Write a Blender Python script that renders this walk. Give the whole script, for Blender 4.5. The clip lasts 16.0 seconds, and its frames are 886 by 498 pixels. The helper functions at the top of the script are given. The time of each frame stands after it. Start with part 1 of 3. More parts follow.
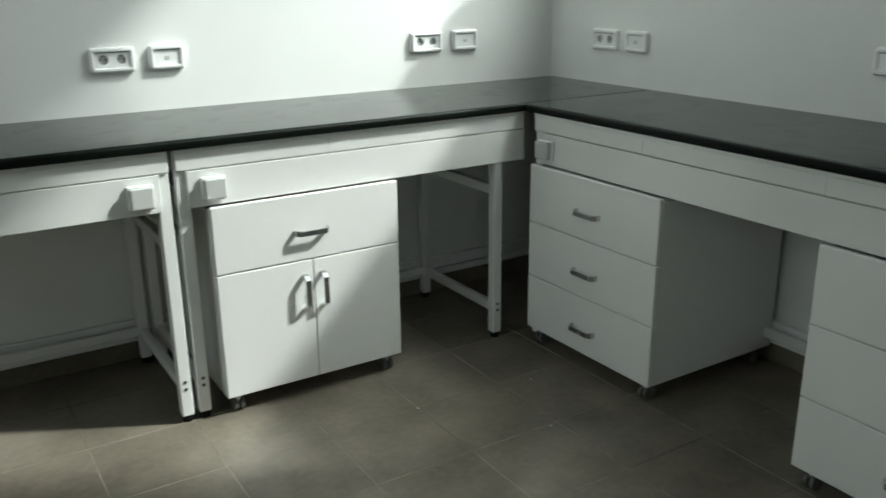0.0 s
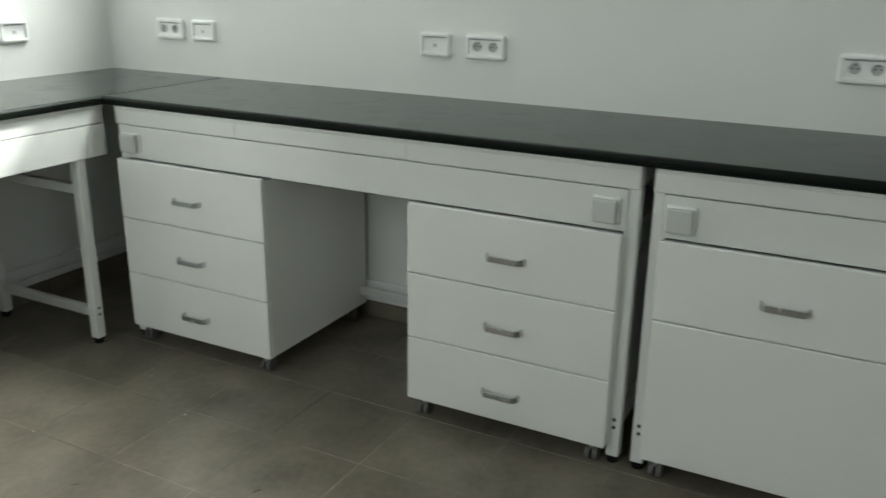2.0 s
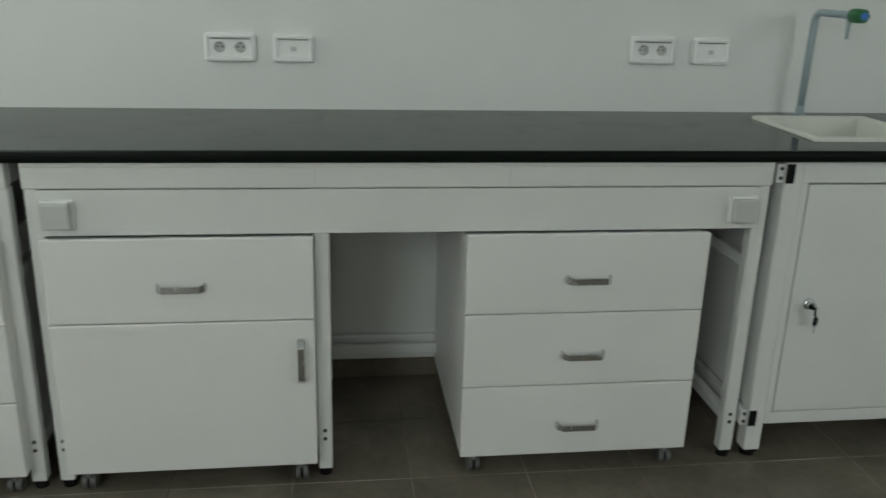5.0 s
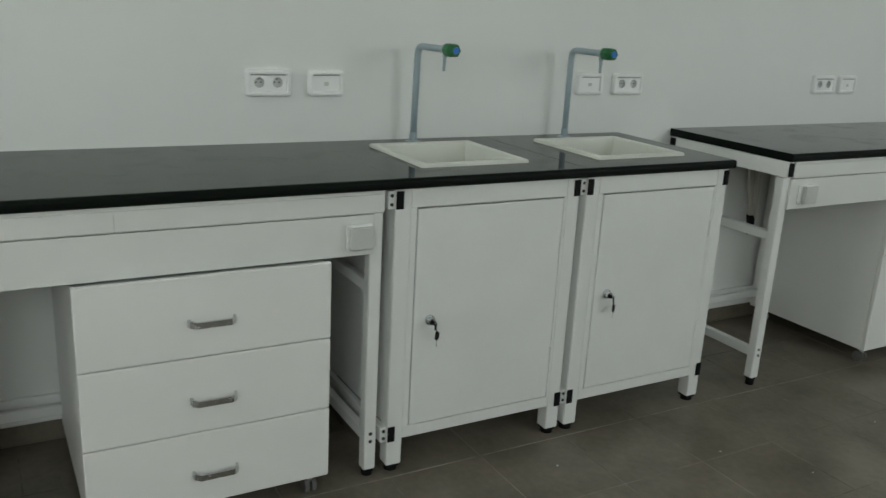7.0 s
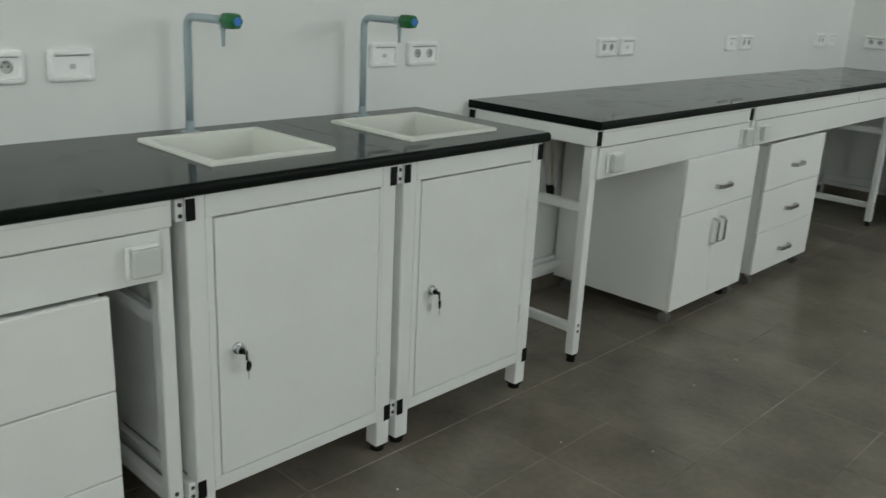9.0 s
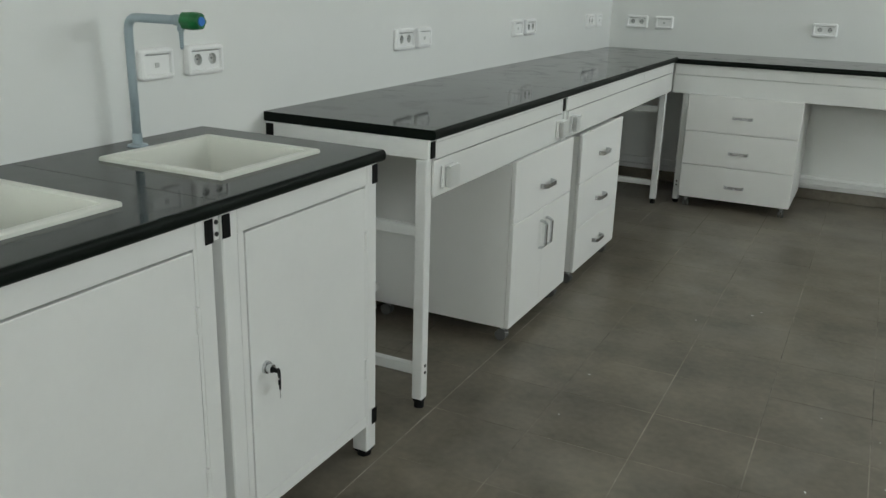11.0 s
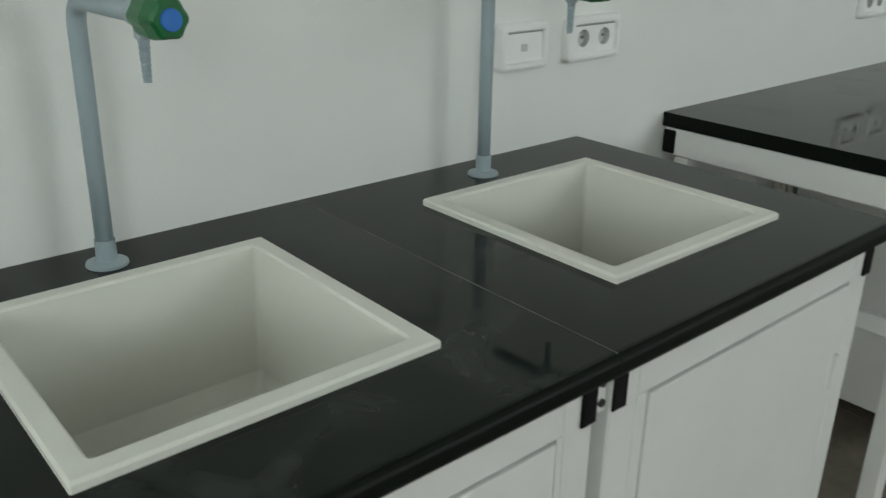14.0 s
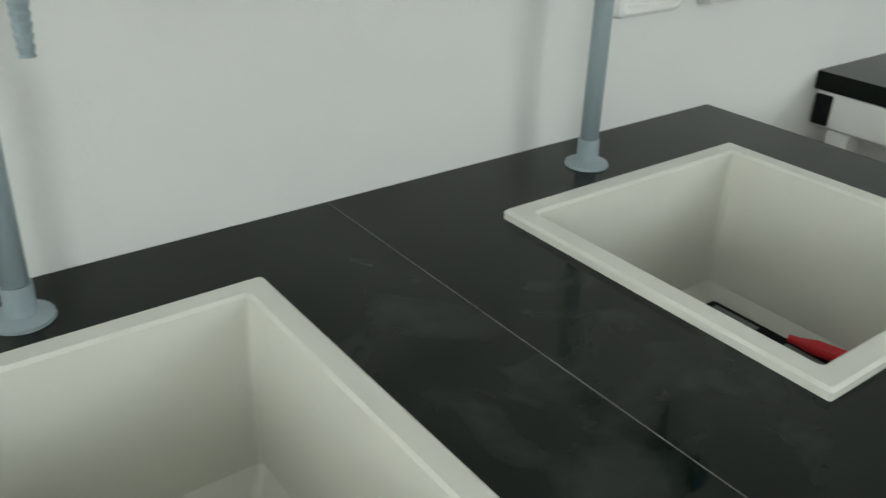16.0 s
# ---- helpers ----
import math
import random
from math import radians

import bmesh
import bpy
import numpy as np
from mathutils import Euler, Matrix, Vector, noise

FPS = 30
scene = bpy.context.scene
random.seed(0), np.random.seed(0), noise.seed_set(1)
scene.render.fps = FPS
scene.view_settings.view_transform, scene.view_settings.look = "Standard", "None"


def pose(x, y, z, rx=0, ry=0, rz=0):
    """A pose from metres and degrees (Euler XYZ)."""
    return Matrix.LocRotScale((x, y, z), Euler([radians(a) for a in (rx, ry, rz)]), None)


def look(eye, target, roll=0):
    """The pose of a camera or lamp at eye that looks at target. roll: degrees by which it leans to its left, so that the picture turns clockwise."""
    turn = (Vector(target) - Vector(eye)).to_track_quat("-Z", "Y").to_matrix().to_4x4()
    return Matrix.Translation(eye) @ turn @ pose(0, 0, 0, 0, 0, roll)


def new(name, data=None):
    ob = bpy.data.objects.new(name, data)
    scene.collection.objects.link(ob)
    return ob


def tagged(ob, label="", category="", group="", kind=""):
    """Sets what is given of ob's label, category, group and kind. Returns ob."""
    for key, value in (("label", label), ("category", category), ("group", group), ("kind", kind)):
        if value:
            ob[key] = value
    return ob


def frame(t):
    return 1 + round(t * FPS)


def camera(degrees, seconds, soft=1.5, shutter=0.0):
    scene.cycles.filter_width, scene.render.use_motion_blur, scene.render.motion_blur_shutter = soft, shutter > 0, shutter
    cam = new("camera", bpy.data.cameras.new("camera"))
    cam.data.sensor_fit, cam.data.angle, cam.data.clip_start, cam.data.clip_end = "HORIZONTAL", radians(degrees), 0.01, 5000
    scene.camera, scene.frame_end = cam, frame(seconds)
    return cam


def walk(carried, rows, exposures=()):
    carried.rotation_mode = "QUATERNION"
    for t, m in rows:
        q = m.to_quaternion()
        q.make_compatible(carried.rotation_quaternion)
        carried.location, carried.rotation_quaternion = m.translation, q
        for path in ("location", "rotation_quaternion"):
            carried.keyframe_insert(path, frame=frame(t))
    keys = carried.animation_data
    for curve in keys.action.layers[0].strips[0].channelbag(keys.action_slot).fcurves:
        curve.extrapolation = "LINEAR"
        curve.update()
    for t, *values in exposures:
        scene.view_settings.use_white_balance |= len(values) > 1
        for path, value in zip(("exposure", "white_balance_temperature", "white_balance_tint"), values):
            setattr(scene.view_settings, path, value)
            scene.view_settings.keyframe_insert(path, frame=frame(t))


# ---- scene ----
cam = camera(55.0, 16.0, soft=1.4, shutter=0.35)
PATH = [
    (0, (-2.575, 2.048, 1.379), (-1.563, 3.66, 0.766), -0.6),
    (0.5, (-2.672, 2.093, 1.378), (-1.432, 3.548, 0.791), -0.2),
    (1, (-2.764, 2.123, 1.381), (-1.344, 3.401, 0.791), -0.0),
    (1.5, (-2.784, 2.124, 1.378), (-1.213, 3.198, 0.764), 1.0),
    (2, (-2.773, 2.078, 1.376), (-1.086, 2.949, 0.747), 0.8),
    (2.5, (-2.737, 2.025, 1.379), (-0.966, 2.71, 0.752), 0.7),
    (3, (-2.727, 1.995, 1.379), (-0.888, 2.489, 0.766), 0.8),
    (3.5, (-2.722, 1.965, 1.379), (-0.841, 2.251, 0.76), 1.0),
    (4, (-2.712, 1.872, 1.36), (-0.813, 2.021, 0.751), 0.6),
    (4.5, (-2.701, 1.846, 1.35), (-0.799, 1.798, 0.731), 0.9),
    (5, (-2.688, 1.842, 1.352), (-0.804, 1.589, 0.727), 1.6),
    (5.2, (-2.685, 1.84, 1.359), (-0.819, 1.491, 0.73), 1.8),
    (7.3, (-2.701, 1.656, 1.398), (-1.051, 0.673, 0.839), 3.0),
    (7.5, (-2.693, 1.646, 1.395), (-1.057, 0.649, 0.823), 2.8),
    (8, (-2.557, 1.634, 1.372), (-1.019, 0.5, 0.78), 2.7),
    (8.5, (-2.442, 1.593, 1.378), (-1.001, 0.354, 0.756), 2.7),
    (9, (-2.316, 1.579, 1.381), (-0.995, 0.203, 0.781), 2.8),
    (9.5, (-2.147, 1.582, 1.395), (-1.001, 0.055, 0.797), 2.2),
    (10, (-2.021, 1.535, 1.381), (-1.031, -0.093, 0.774), 2.4),
    (10.2, (-1.97, 1.489, 1.37), (-1.021, -0.166, 0.771), 2.4),
    (12.3, (-1.522, 0.984, 1.372), (-0.715, -0.735, 0.745), 1.0),
    (12.5, (-1.477, 0.935, 1.367), (-0.612, -0.753, 0.731), 0.7),
    (13, (-1.384, 0.808, 1.382), (-0.277, -0.718, 0.714), 0.6),
    (13.5, (-1.258, 0.728, 1.361), (0.079, -0.581, 0.656), 0.5),
    (14, (-1.109, 0.651, 1.36), (0.299, -0.554, 0.607), 0.8),
    (14.5, (-0.997, 0.596, 1.349), (0.463, -0.516, 0.554), 0.7),
    (15, (-0.893, 0.508, 1.335), (0.628, -0.472, 0.483), 1.0),
    (15.5, (-0.82, 0.43, 1.326), (0.721, -0.478, 0.43), 0.8),
    (16, (-0.754, 0.408, 1.315), (0.66, -0.661, 0.388), 1.7),
]
walk(cam, [(t, look(eye, target, roll)) for t, eye, target, roll in PATH], [(0.0, 0.27, 6320, 6), (1.0, 0.46, 6400, 7), (2.0, 1.08, 6500, 8), (4.0, 1.36, 6500, 10), (4.5, 1.36, 6500, 10), (5.0, 1.24, 6500, 9), (7.5, 1.58, 6500, 10), (10.0, 1.77, 6480, 11), (12.5, 1.9, 6480, 10), (14.0, 1.76, 6500, 10), (15.0, 1.92, 6550, 11), (15.5, 1.94, 6550, 11), (16.0, 2.06, 6550, 11)])

# ---- daylight: hazy sun through the high east window, sky and lamps at unseen windows ----
SUN_WAY = Vector((-1.0, 0.5, -1.0)).normalized()
world = bpy.data.worlds.new("daylight")
scene.world = world
world.use_nodes = True
sky = world.node_tree.nodes.new("ShaderNodeTexSky")
sky.sky_type, sky.sun_disc = "NISHITA", False
sky.sun_elevation, sky.sun_rotation = math.asin(-SUN_WAY.z), math.atan2(-SUN_WAY.x, -SUN_WAY.y)
background = world.node_tree.nodes["Background"]
world.node_tree.links.new(sky.outputs[0], background.inputs[0])
background.inputs[1].default_value = 0.05
sun = new("sun", bpy.data.lights.new("sun", "SUN"))
sun.data.energy, sun.data.angle, sun.data.color = 4.2, radians(3.2), (0.96, 1.0, 0.95)
sun.matrix_world = look((6, -3, 8), Vector((6, -3, 8)) + SUN_WAY)


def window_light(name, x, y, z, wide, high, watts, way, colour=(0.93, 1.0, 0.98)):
    """An area lamp in an unseen window's opening, in place of the sky's light."""
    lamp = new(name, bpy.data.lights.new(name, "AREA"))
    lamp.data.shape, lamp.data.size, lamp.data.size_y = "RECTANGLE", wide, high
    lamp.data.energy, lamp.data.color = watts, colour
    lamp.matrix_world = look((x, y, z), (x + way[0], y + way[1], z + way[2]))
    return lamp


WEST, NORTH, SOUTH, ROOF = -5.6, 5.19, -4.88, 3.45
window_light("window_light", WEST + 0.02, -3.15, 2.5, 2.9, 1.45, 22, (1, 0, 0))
# Added fill lamp: no window is known here, it brightens the north benches.
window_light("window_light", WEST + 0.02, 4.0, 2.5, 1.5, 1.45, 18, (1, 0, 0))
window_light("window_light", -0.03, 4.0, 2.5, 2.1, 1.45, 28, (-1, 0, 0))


# ---- materials ----
def material(name, colour, rough, vary=0.0, scale=6.0, bump=0.0, bump_scale=60.0, metal=0.0, spec=0.5, coat=0.0, rough_vary=0.0, island=0.0, depth=0.002):
    m = bpy.data.materials.new(name)
    m.use_nodes = True
    nodes, links = m.node_tree.nodes, m.node_tree.links
    shader = nodes["Principled BSDF"]
    shader.inputs["Base Color"].default_value = (*colour, 1)
    shader.inputs["Roughness"].default_value = rough
    shader.inputs["Metallic"].default_value = metal
    shader.inputs["Specular IOR Level"].default_value = spec
    shader.inputs["Coat Weight"].default_value = coat
    place = nodes.new("ShaderNodeNewGeometry")
    if vary or rough_vary:
        broad, fine = nodes.new("ShaderNodeTexNoise"), nodes.new("ShaderNodeTexNoise")
        for tex, s, d in ((broad, scale, 4), (fine, scale * 9, 3)):
            tex.inputs["Scale"].default_value, tex.inputs["Detail"].default_value = s, d
            links.new(place.outputs["Position"], tex.inputs["Vector"])
        both = nodes.new("ShaderNodeMath")
        both.operation = "MULTIPLY_ADD"
        links.new(fine.outputs[0], both.inputs[0])
        both.inputs[1].default_value = 0.4
        links.new(broad.outputs[0], both.inputs[2])
        if vary:
            span = nodes.new("ShaderNodeMapRange")
            links.new(both.outputs[0], span.inputs[0])
            span.inputs[1].default_value, span.inputs[2].default_value = 0.45, 0.95
            span.inputs[3].default_value, span.inputs[4].default_value = 1 - vary, 1 + vary
            tint = nodes.new("ShaderNodeVectorMath")
            tint.operation = "SCALE"
            tint.inputs[0].default_value = colour
            links.new(span.outputs[0], tint.inputs["Scale"])
            last = tint
            if island:
                which = nodes.new("ShaderNodeObjectInfo")
                spread = nodes.new("ShaderNodeMapRange")
                links.new(which.outputs["Random"], spread.inputs[0])
                spread.inputs[3].default_value, spread.inputs[4].default_value = 1 - island, 1 + island
                last = nodes.new("ShaderNodeVectorMath")
                last.operation = "SCALE"
                links.new(tint.outputs[0], last.inputs[0])
                links.new(spread.outputs[0], last.inputs["Scale"])
            links.new(last.outputs[0], shader.inputs["Base Color"])
        if rough_vary:
            span = nodes.new("ShaderNodeMapRange")
            links.new(both.outputs[0], span.inputs[0])
            span.inputs[1].default_value, span.inputs[2].default_value = 0.45, 0.95
            span.inputs[3].default_value, span.inputs[4].default_value = max(0.02, rough - rough_vary), rough + rough_vary
            links.new(span.outputs[0], shader.inputs["Roughness"])
    if bump:
        grain = nodes.new("ShaderNodeTexNoise")
        grain.inputs["Scale"].default_value, grain.inputs["Detail"].default_value = bump_scale, 4
        links.new(place.outputs["Position"], grain.inputs["Vector"])
        relief = nodes.new("ShaderNodeBump")
        relief.inputs["Strength"].default_value, relief.inputs["Distance"].default_value = bump, depth
        links.new(grain.outputs[0], relief.inputs["Height"])
        links.new(relief.outputs[0], shader.inputs["Normal"])
    return m


def worktop_material():
    """Black resin with dull dust smears over a polish."""
    m = material("black_resin", (0.0035, 0.0058, 0.0042), 0.1, spec=0.21)
    nodes, links = m.node_tree.nodes, m.node_tree.links
    shader = nodes["Principled BSDF"]
    place = nodes.new("ShaderNodeNewGeometry")
    shader.inputs["Specular Tint"].default_value = (0.88, 1.0, 0.92, 1)
    smear, speck = nodes.new("ShaderNodeTexNoise"), nodes.new("ShaderNodeTexNoise")
    smear.inputs["Scale"].default_value, smear.inputs["Detail"].default_value, smear.inputs["Distortion"].default_value = 7.5, 5.0, 0.9
    speck.inputs["Scale"].default_value, speck.inputs["Detail"].default_value = 60, 3
    for tex in (smear, speck):
        links.new(place.outputs["Position"], tex.inputs["Vector"])
    dust = nodes.new("ShaderNodeMapRange")
    links.new(smear.outputs[0], dust.inputs[0])
    dust.inputs[1].default_value, dust.inputs[2].default_value = 0.48, 0.64
    dust.inputs[3].default_value, dust.inputs[4].default_value = 0.0, 0.55
    fine = nodes.new("ShaderNodeMapRange")
    links.new(speck.outputs[0], fine.inputs[0])
    fine.inputs[1].default_value, fine.inputs[2].default_value, fine.inputs[3].default_value, fine.inputs[4].default_value = 0.3, 0.75, 0.82, 1.0
    amount = nodes.new("ShaderNodeMath")
    amount.operation = "MULTIPLY"
    links.new(dust.outputs[0], amount.inputs[0])
    links.new(fine.outputs[0], amount.inputs[1])
    mix = nodes.new("ShaderNodeMix")
    mix.data_type = "RGBA"
    links.new(amount.outputs[0], mix.inputs[0])
    mix.inputs[6].default_value, mix.inputs[7].default_value = (0.0035, 0.0058, 0.0042, 1), (0.04, 0.045, 0.04, 1)
    links.new(mix.outputs[2], shader.inputs["Base Color"])
    gloss = nodes.new("ShaderNodeMapRange")
    links.new(amount.outputs[0], gloss.inputs[0])
    gloss.inputs[2].default_value, gloss.inputs[3].default_value, gloss.inputs[4].default_value = 0.8, 0.05, 0.24
    links.new(gloss.outputs[0], shader.inputs["Roughness"])
    return m


def tile_material():
    """Brown-grey porcelain tile, mottled, with a low sheen and pale scuffs."""
    m = material("floor_tile", (0.158, 0.138, 0.106), 0.3, vary=0.34, scale=4.2, bump=0.08, bump_scale=45, island=0.05, spec=0.3)
    nodes, links = m.node_tree.nodes, m.node_tree.links
    shader = nodes["Principled BSDF"]
    base = shader.inputs["Base Color"].links[0].from_socket
    place = nodes.new("ShaderNodeNewGeometry")
    scuff = nodes.new("ShaderNodeTexNoise")
    scuff.inputs["Scale"].default_value, scuff.inputs["Detail"].default_value, scuff.inputs["Distortion"].default_value = 3.0, 7, 0.3
    links.new(place.outputs["Position"], scuff.inputs["Vector"])
    much = nodes.new("ShaderNodeMapRange")
    links.new(scuff.outputs[0], much.inputs[0])
    much.inputs[1].default_value, much.inputs[2].default_value, much.inputs[4].default_value = 0.5, 0.8, 0.3
    mix = nodes.new("ShaderNodeMix")
    mix.data_type = "RGBA"
    links.new(much.outputs[0], mix.inputs[0])
    links.new(base, mix.inputs[6])
    mix.inputs[7].default_value = (0.33, 0.31, 0.27, 1)
    links.new(mix.outputs[2], shader.inputs["Base Color"])
    return m


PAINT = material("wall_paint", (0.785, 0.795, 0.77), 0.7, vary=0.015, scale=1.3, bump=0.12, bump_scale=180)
# The ceiling is unseen; its colour is lowered to deepen shade below the benches.
CEILING = material("ceiling_bounce_grey", (0.55, 0.55, 0.54), 0.85, vary=0.02, scale=2, bump=0.1)
LAMINATE = material("white_laminate", (0.795, 0.795, 0.77), 0.34, vary=0.015, scale=3, rough_vary=0.05, bump=0.03, bump_scale=250)
LACQUER = material("white_lacquered_steel", (0.74, 0.745, 0.72), 0.16, vary=0.015, scale=4, rough_vary=0.04, bump=0.03, bump_scale=90)
FRAME_PAINT = material("white_powder_coat", (0.77, 0.775, 0.755), 0.35, vary=0.02, scale=7, bump=0.08, bump_scale=320)
PVC = material("white_plastic", (0.87, 0.875, 0.86), 0.3, vary=0.01, scale=9)
GREY_PVC = material("grey_plastic", (0.56, 0.57, 0.55), 0.4, vary=0.02, scale=12)
SEAM_GREY = material("dusty_silicone", (0.13, 0.13, 0.12), 0.6, vary=0.3, scale=12)
# Grey for the painted shade in socket rims, and for the drains.
SHADE_DRAIN_GREY = material("hood_shade_and_drain_grey", (0.3, 0.305, 0.3), 0.5, vary=0.05, scale=30)
DARK_PVC = material("pin_shade_and_case_dark", (0.16, 0.165, 0.16), 0.5, vary=0.05, scale=30)
BLACK = material("black_rubber", (0.008, 0.008, 0.008), 0.6, vary=0.1, scale=30, spec=0.12)
BOLT = material("dark_bolt", (0.03, 0.03, 0.03), 0.4, vary=0.1, scale=50)
CHROME = material("brushed_chrome", (0.6, 0.61, 0.62), 0.24, metal=1.0, vary=0.04, scale=40, rough_vary=0.05)
STEEL = material("steel_wire", (0.45, 0.45, 0.45), 0.35, metal=1.0, vary=0.06, scale=40)
CASTOR = material("grey_castor_wheel", (0.11, 0.11, 0.105), 0.45, vary=0.1, scale=40)
CERAMIC = material("sink_polypropylene", (0.73, 0.735, 0.67), 0.3, vary=0.015, scale=5, bump=0.03, bump_scale=200)
TAP_GREY = material("blue_grey_epoxy", (0.31, 0.38, 0.41), 0.32, vary=0.03, scale=14, bump=0.05, bump_scale=200)
GREEN = material("green_plastic", (0.004, 0.12, 0.03), 0.3, vary=0.05, scale=25)
BLUE = material("blue_plastic", (0.02, 0.16, 0.55), 0.35, vary=0.03, scale=40)
RED = material("red_plastic", (0.55, 0.012, 0.02), 0.35, vary=0.04, scale=25)
CABLE = material("beige_hose", (0.55, 0.52, 0.46), 0.5, vary=0.05, scale=15)
PIPE_DARK = material("dark_pipe_lagging", (0.08, 0.075, 0.07), 0.6, vary=0.1, scale=20)
RESIN, TILE = worktop_material(), tile_material()
RESIN_EDGE = material("matt_black_edge", (0.0035, 0.006, 0.0042), 0.45, spec=0.12, vary=0.1, scale=20)
GROUT = material("tile_grout", (0.22, 0.2, 0.165), 0.9, vary=0.85, scale=2.0, bump=0.2, bump_scale=120)
ALUMINIUM = material("aluminium_frame", (0.7, 0.7, 0.7), 0.4, vary=0.02, scale=10)
DOOR_PAINT = material("grey_door_paint", (0.5, 0.52, 0.52), 0.4, vary=0.03, scale=5)
GLASS = bpy.data.materials.new("window_glass")
GLASS.use_nodes = True
glass_shader = GLASS.node_tree.nodes["Principled BSDF"]
glass_shader.inputs["Transmission Weight"].default_value, glass_shader.inputs["Roughness"].default_value = 1.0, 0.0


# ---- building blocks ----
def link(name, bm, mat, parent=None, label="", smooth=False):
    mesh = bpy.data.meshes.new(name)
    bm.to_mesh(mesh)
    bm.free()
    mesh.materials.append(mat)
    if smooth:
        mesh.shade_smooth()
    ob = new(name, mesh)
    if parent:
        ob.parent = parent
    return tagged(ob, label)


def part(name, bm, mat, parent, label="", smooth=False):
    return link(name, bm, mat, parent, label, smooth)


def add_box(bm, lo, hi, bevel=0.0, seg=2):
    made = bmesh.ops.create_cube(bm, size=1, matrix=Matrix.LocRotScale([(a + b) / 2 for a, b in zip(lo, hi)], None, [abs(b - a) for a, b in zip(lo, hi)]))
    if bevel:
        edges = list({e for v in made["verts"] for e in v.link_edges})
        bmesh.ops.bevel(bm, geom=edges, offset=bevel, segments=seg, affect="EDGES", profile=0.5)
    return bm


def box(lo, hi, bevel=0.0, seg=2):
    return add_box(bmesh.new(), lo, hi, bevel, seg)


def add_rod(bm, a, b, r, r2=None, seg=16):
    a, b = Vector(a), Vector(b)
    turn = (b - a).to_track_quat("Z", "Y").to_matrix().to_4x4()
    bmesh.ops.create_cone(bm, cap_ends=True, segments=seg, radius1=r, radius2=r if r2 is None else r2, depth=(b - a).length, matrix=Matrix.Translation((a + b) / 2) @ turn)
    return bm


def rod(a, b, r, r2=None, seg=16):
    return add_rod(bmesh.new(), a, b, r, r2, seg)


def add_tube(bm, points, r, seg=12):
    """A round tube along a line of points."""
    points = [Vector(p) for p in points]
    rings = []
    side = None
    for n, p in enumerate(points):
        way = (points[min(n + 1, len(points) - 1)] - points[max(n - 1, 0)]).normalized()
        if side is None:
            side = way.orthogonal().normalized()
        side = (side - way * side.dot(way)).normalized()
        up = way.cross(side)
        rad = r[n] if isinstance(r, (list, tuple)) else r
        rings.append([bm.verts.new(p + rad * (math.cos(a) * side + math.sin(a) * up)) for a in (2 * math.pi * k / seg for k in range(seg))])
    for one, two in zip(rings, rings[1:]):
        for k in range(seg):
            bm.faces.new((one[k], one[(k + 1) % seg], two[(k + 1) % seg], two[k]))
    bm.faces.new(list(reversed(rings[0])))
    bm.faces.new(rings[-1])
    return bm


def bend(corner, a, b, r, n=8):
    """Points of a rounded corner between two straight runs."""
    corner, a, b = Vector(corner), Vector(a), Vector(b)
    start, end = corner + (a - corner).normalized() * r, corner + (b - corner).normalized() * r
    return [(1 - t) ** 2 * start + 2 * t * (1 - t) * corner + t * t * end for t in (k / n for k in range(n + 1))]


def empty(name, m):
    ob = new(name)
    ob.empty_display_size = 0.1
    ob.matrix_world = m
    return ob


def structure(ob, label, category):
    return tagged(ob, label, category, kind="structure")


# ---- shell of the room ----
def wall_with_openings(name, span, fixed, thick, openings, along, label):
    """A wall along x or y from floor to ceiling, with rectangular openings (a, b, z0, z1) cut through it."""
    bm = bmesh.new()
    lo_f, hi_f = sorted((fixed, fixed + thick))
    stops = sorted({span[0], span[1], *(v for o in openings for v in o[:2])})
    for a, b in zip(stops, stops[1:]):
        solid = [(0.0, ROOF)]
        for o in openings:
            if o[0] <= a + 1e-6 and o[1] >= b - 1e-6:
                solid = [(0.0, o[2]), (o[3], ROOF)]
        for z0, z1 in solid:
            if z1 - z0 > 0.01:
                if along == "y":
                    add_box(bm, (lo_f, a, z0), (hi_f, b, z1))
                else:
                    add_box(bm, (a, lo_f, z0), (b, hi_f, z1))
    return structure(link(name, bm, PAINT), label, "wall")


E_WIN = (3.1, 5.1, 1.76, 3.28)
# Both out of view; the second is added to hold the north fill lamp.
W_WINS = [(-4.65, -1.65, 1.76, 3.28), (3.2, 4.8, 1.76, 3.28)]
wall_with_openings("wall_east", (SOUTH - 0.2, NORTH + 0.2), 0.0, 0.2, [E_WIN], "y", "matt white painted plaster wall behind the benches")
wall_with_openings("wall_west", (SOUTH - 0.2, NORTH + 0.2), WEST, -0.2, W_WINS, "y", "matt white painted plaster wall with two unseen windows")
wall_with_openings("wall_north", (WEST, 0.0), NORTH, 0.2, [], "x", "matt white painted plaster wall with a sunlit patch")
wall_with_openings("wall_south", (WEST, 0.0), SOUTH, -0.2, [], "x", "matt white painted plaster end wall")
structure(link("ceiling", box((WEST - 0.2, SOUTH - 0.2, ROOF), (0.2, NORTH + 0.2, ROOF + 0.2)), CEILING), "plain flat ceiling, unseen, greyed to cut bounced light", "ceiling")
floor = structure(link("floor", box((WEST - 0.2, SOUTH - 0.2, -0.2), (0.2, NORTH + 0.2, -0.0007)), GROUT), "brown-grey square porcelain floor tiles with pale joints", "floor")
structure(link("ground", box((-60, -60, -0.5), (60, 60, -0.21)), GROUT), "plain dusty ground outside the building", "ground")


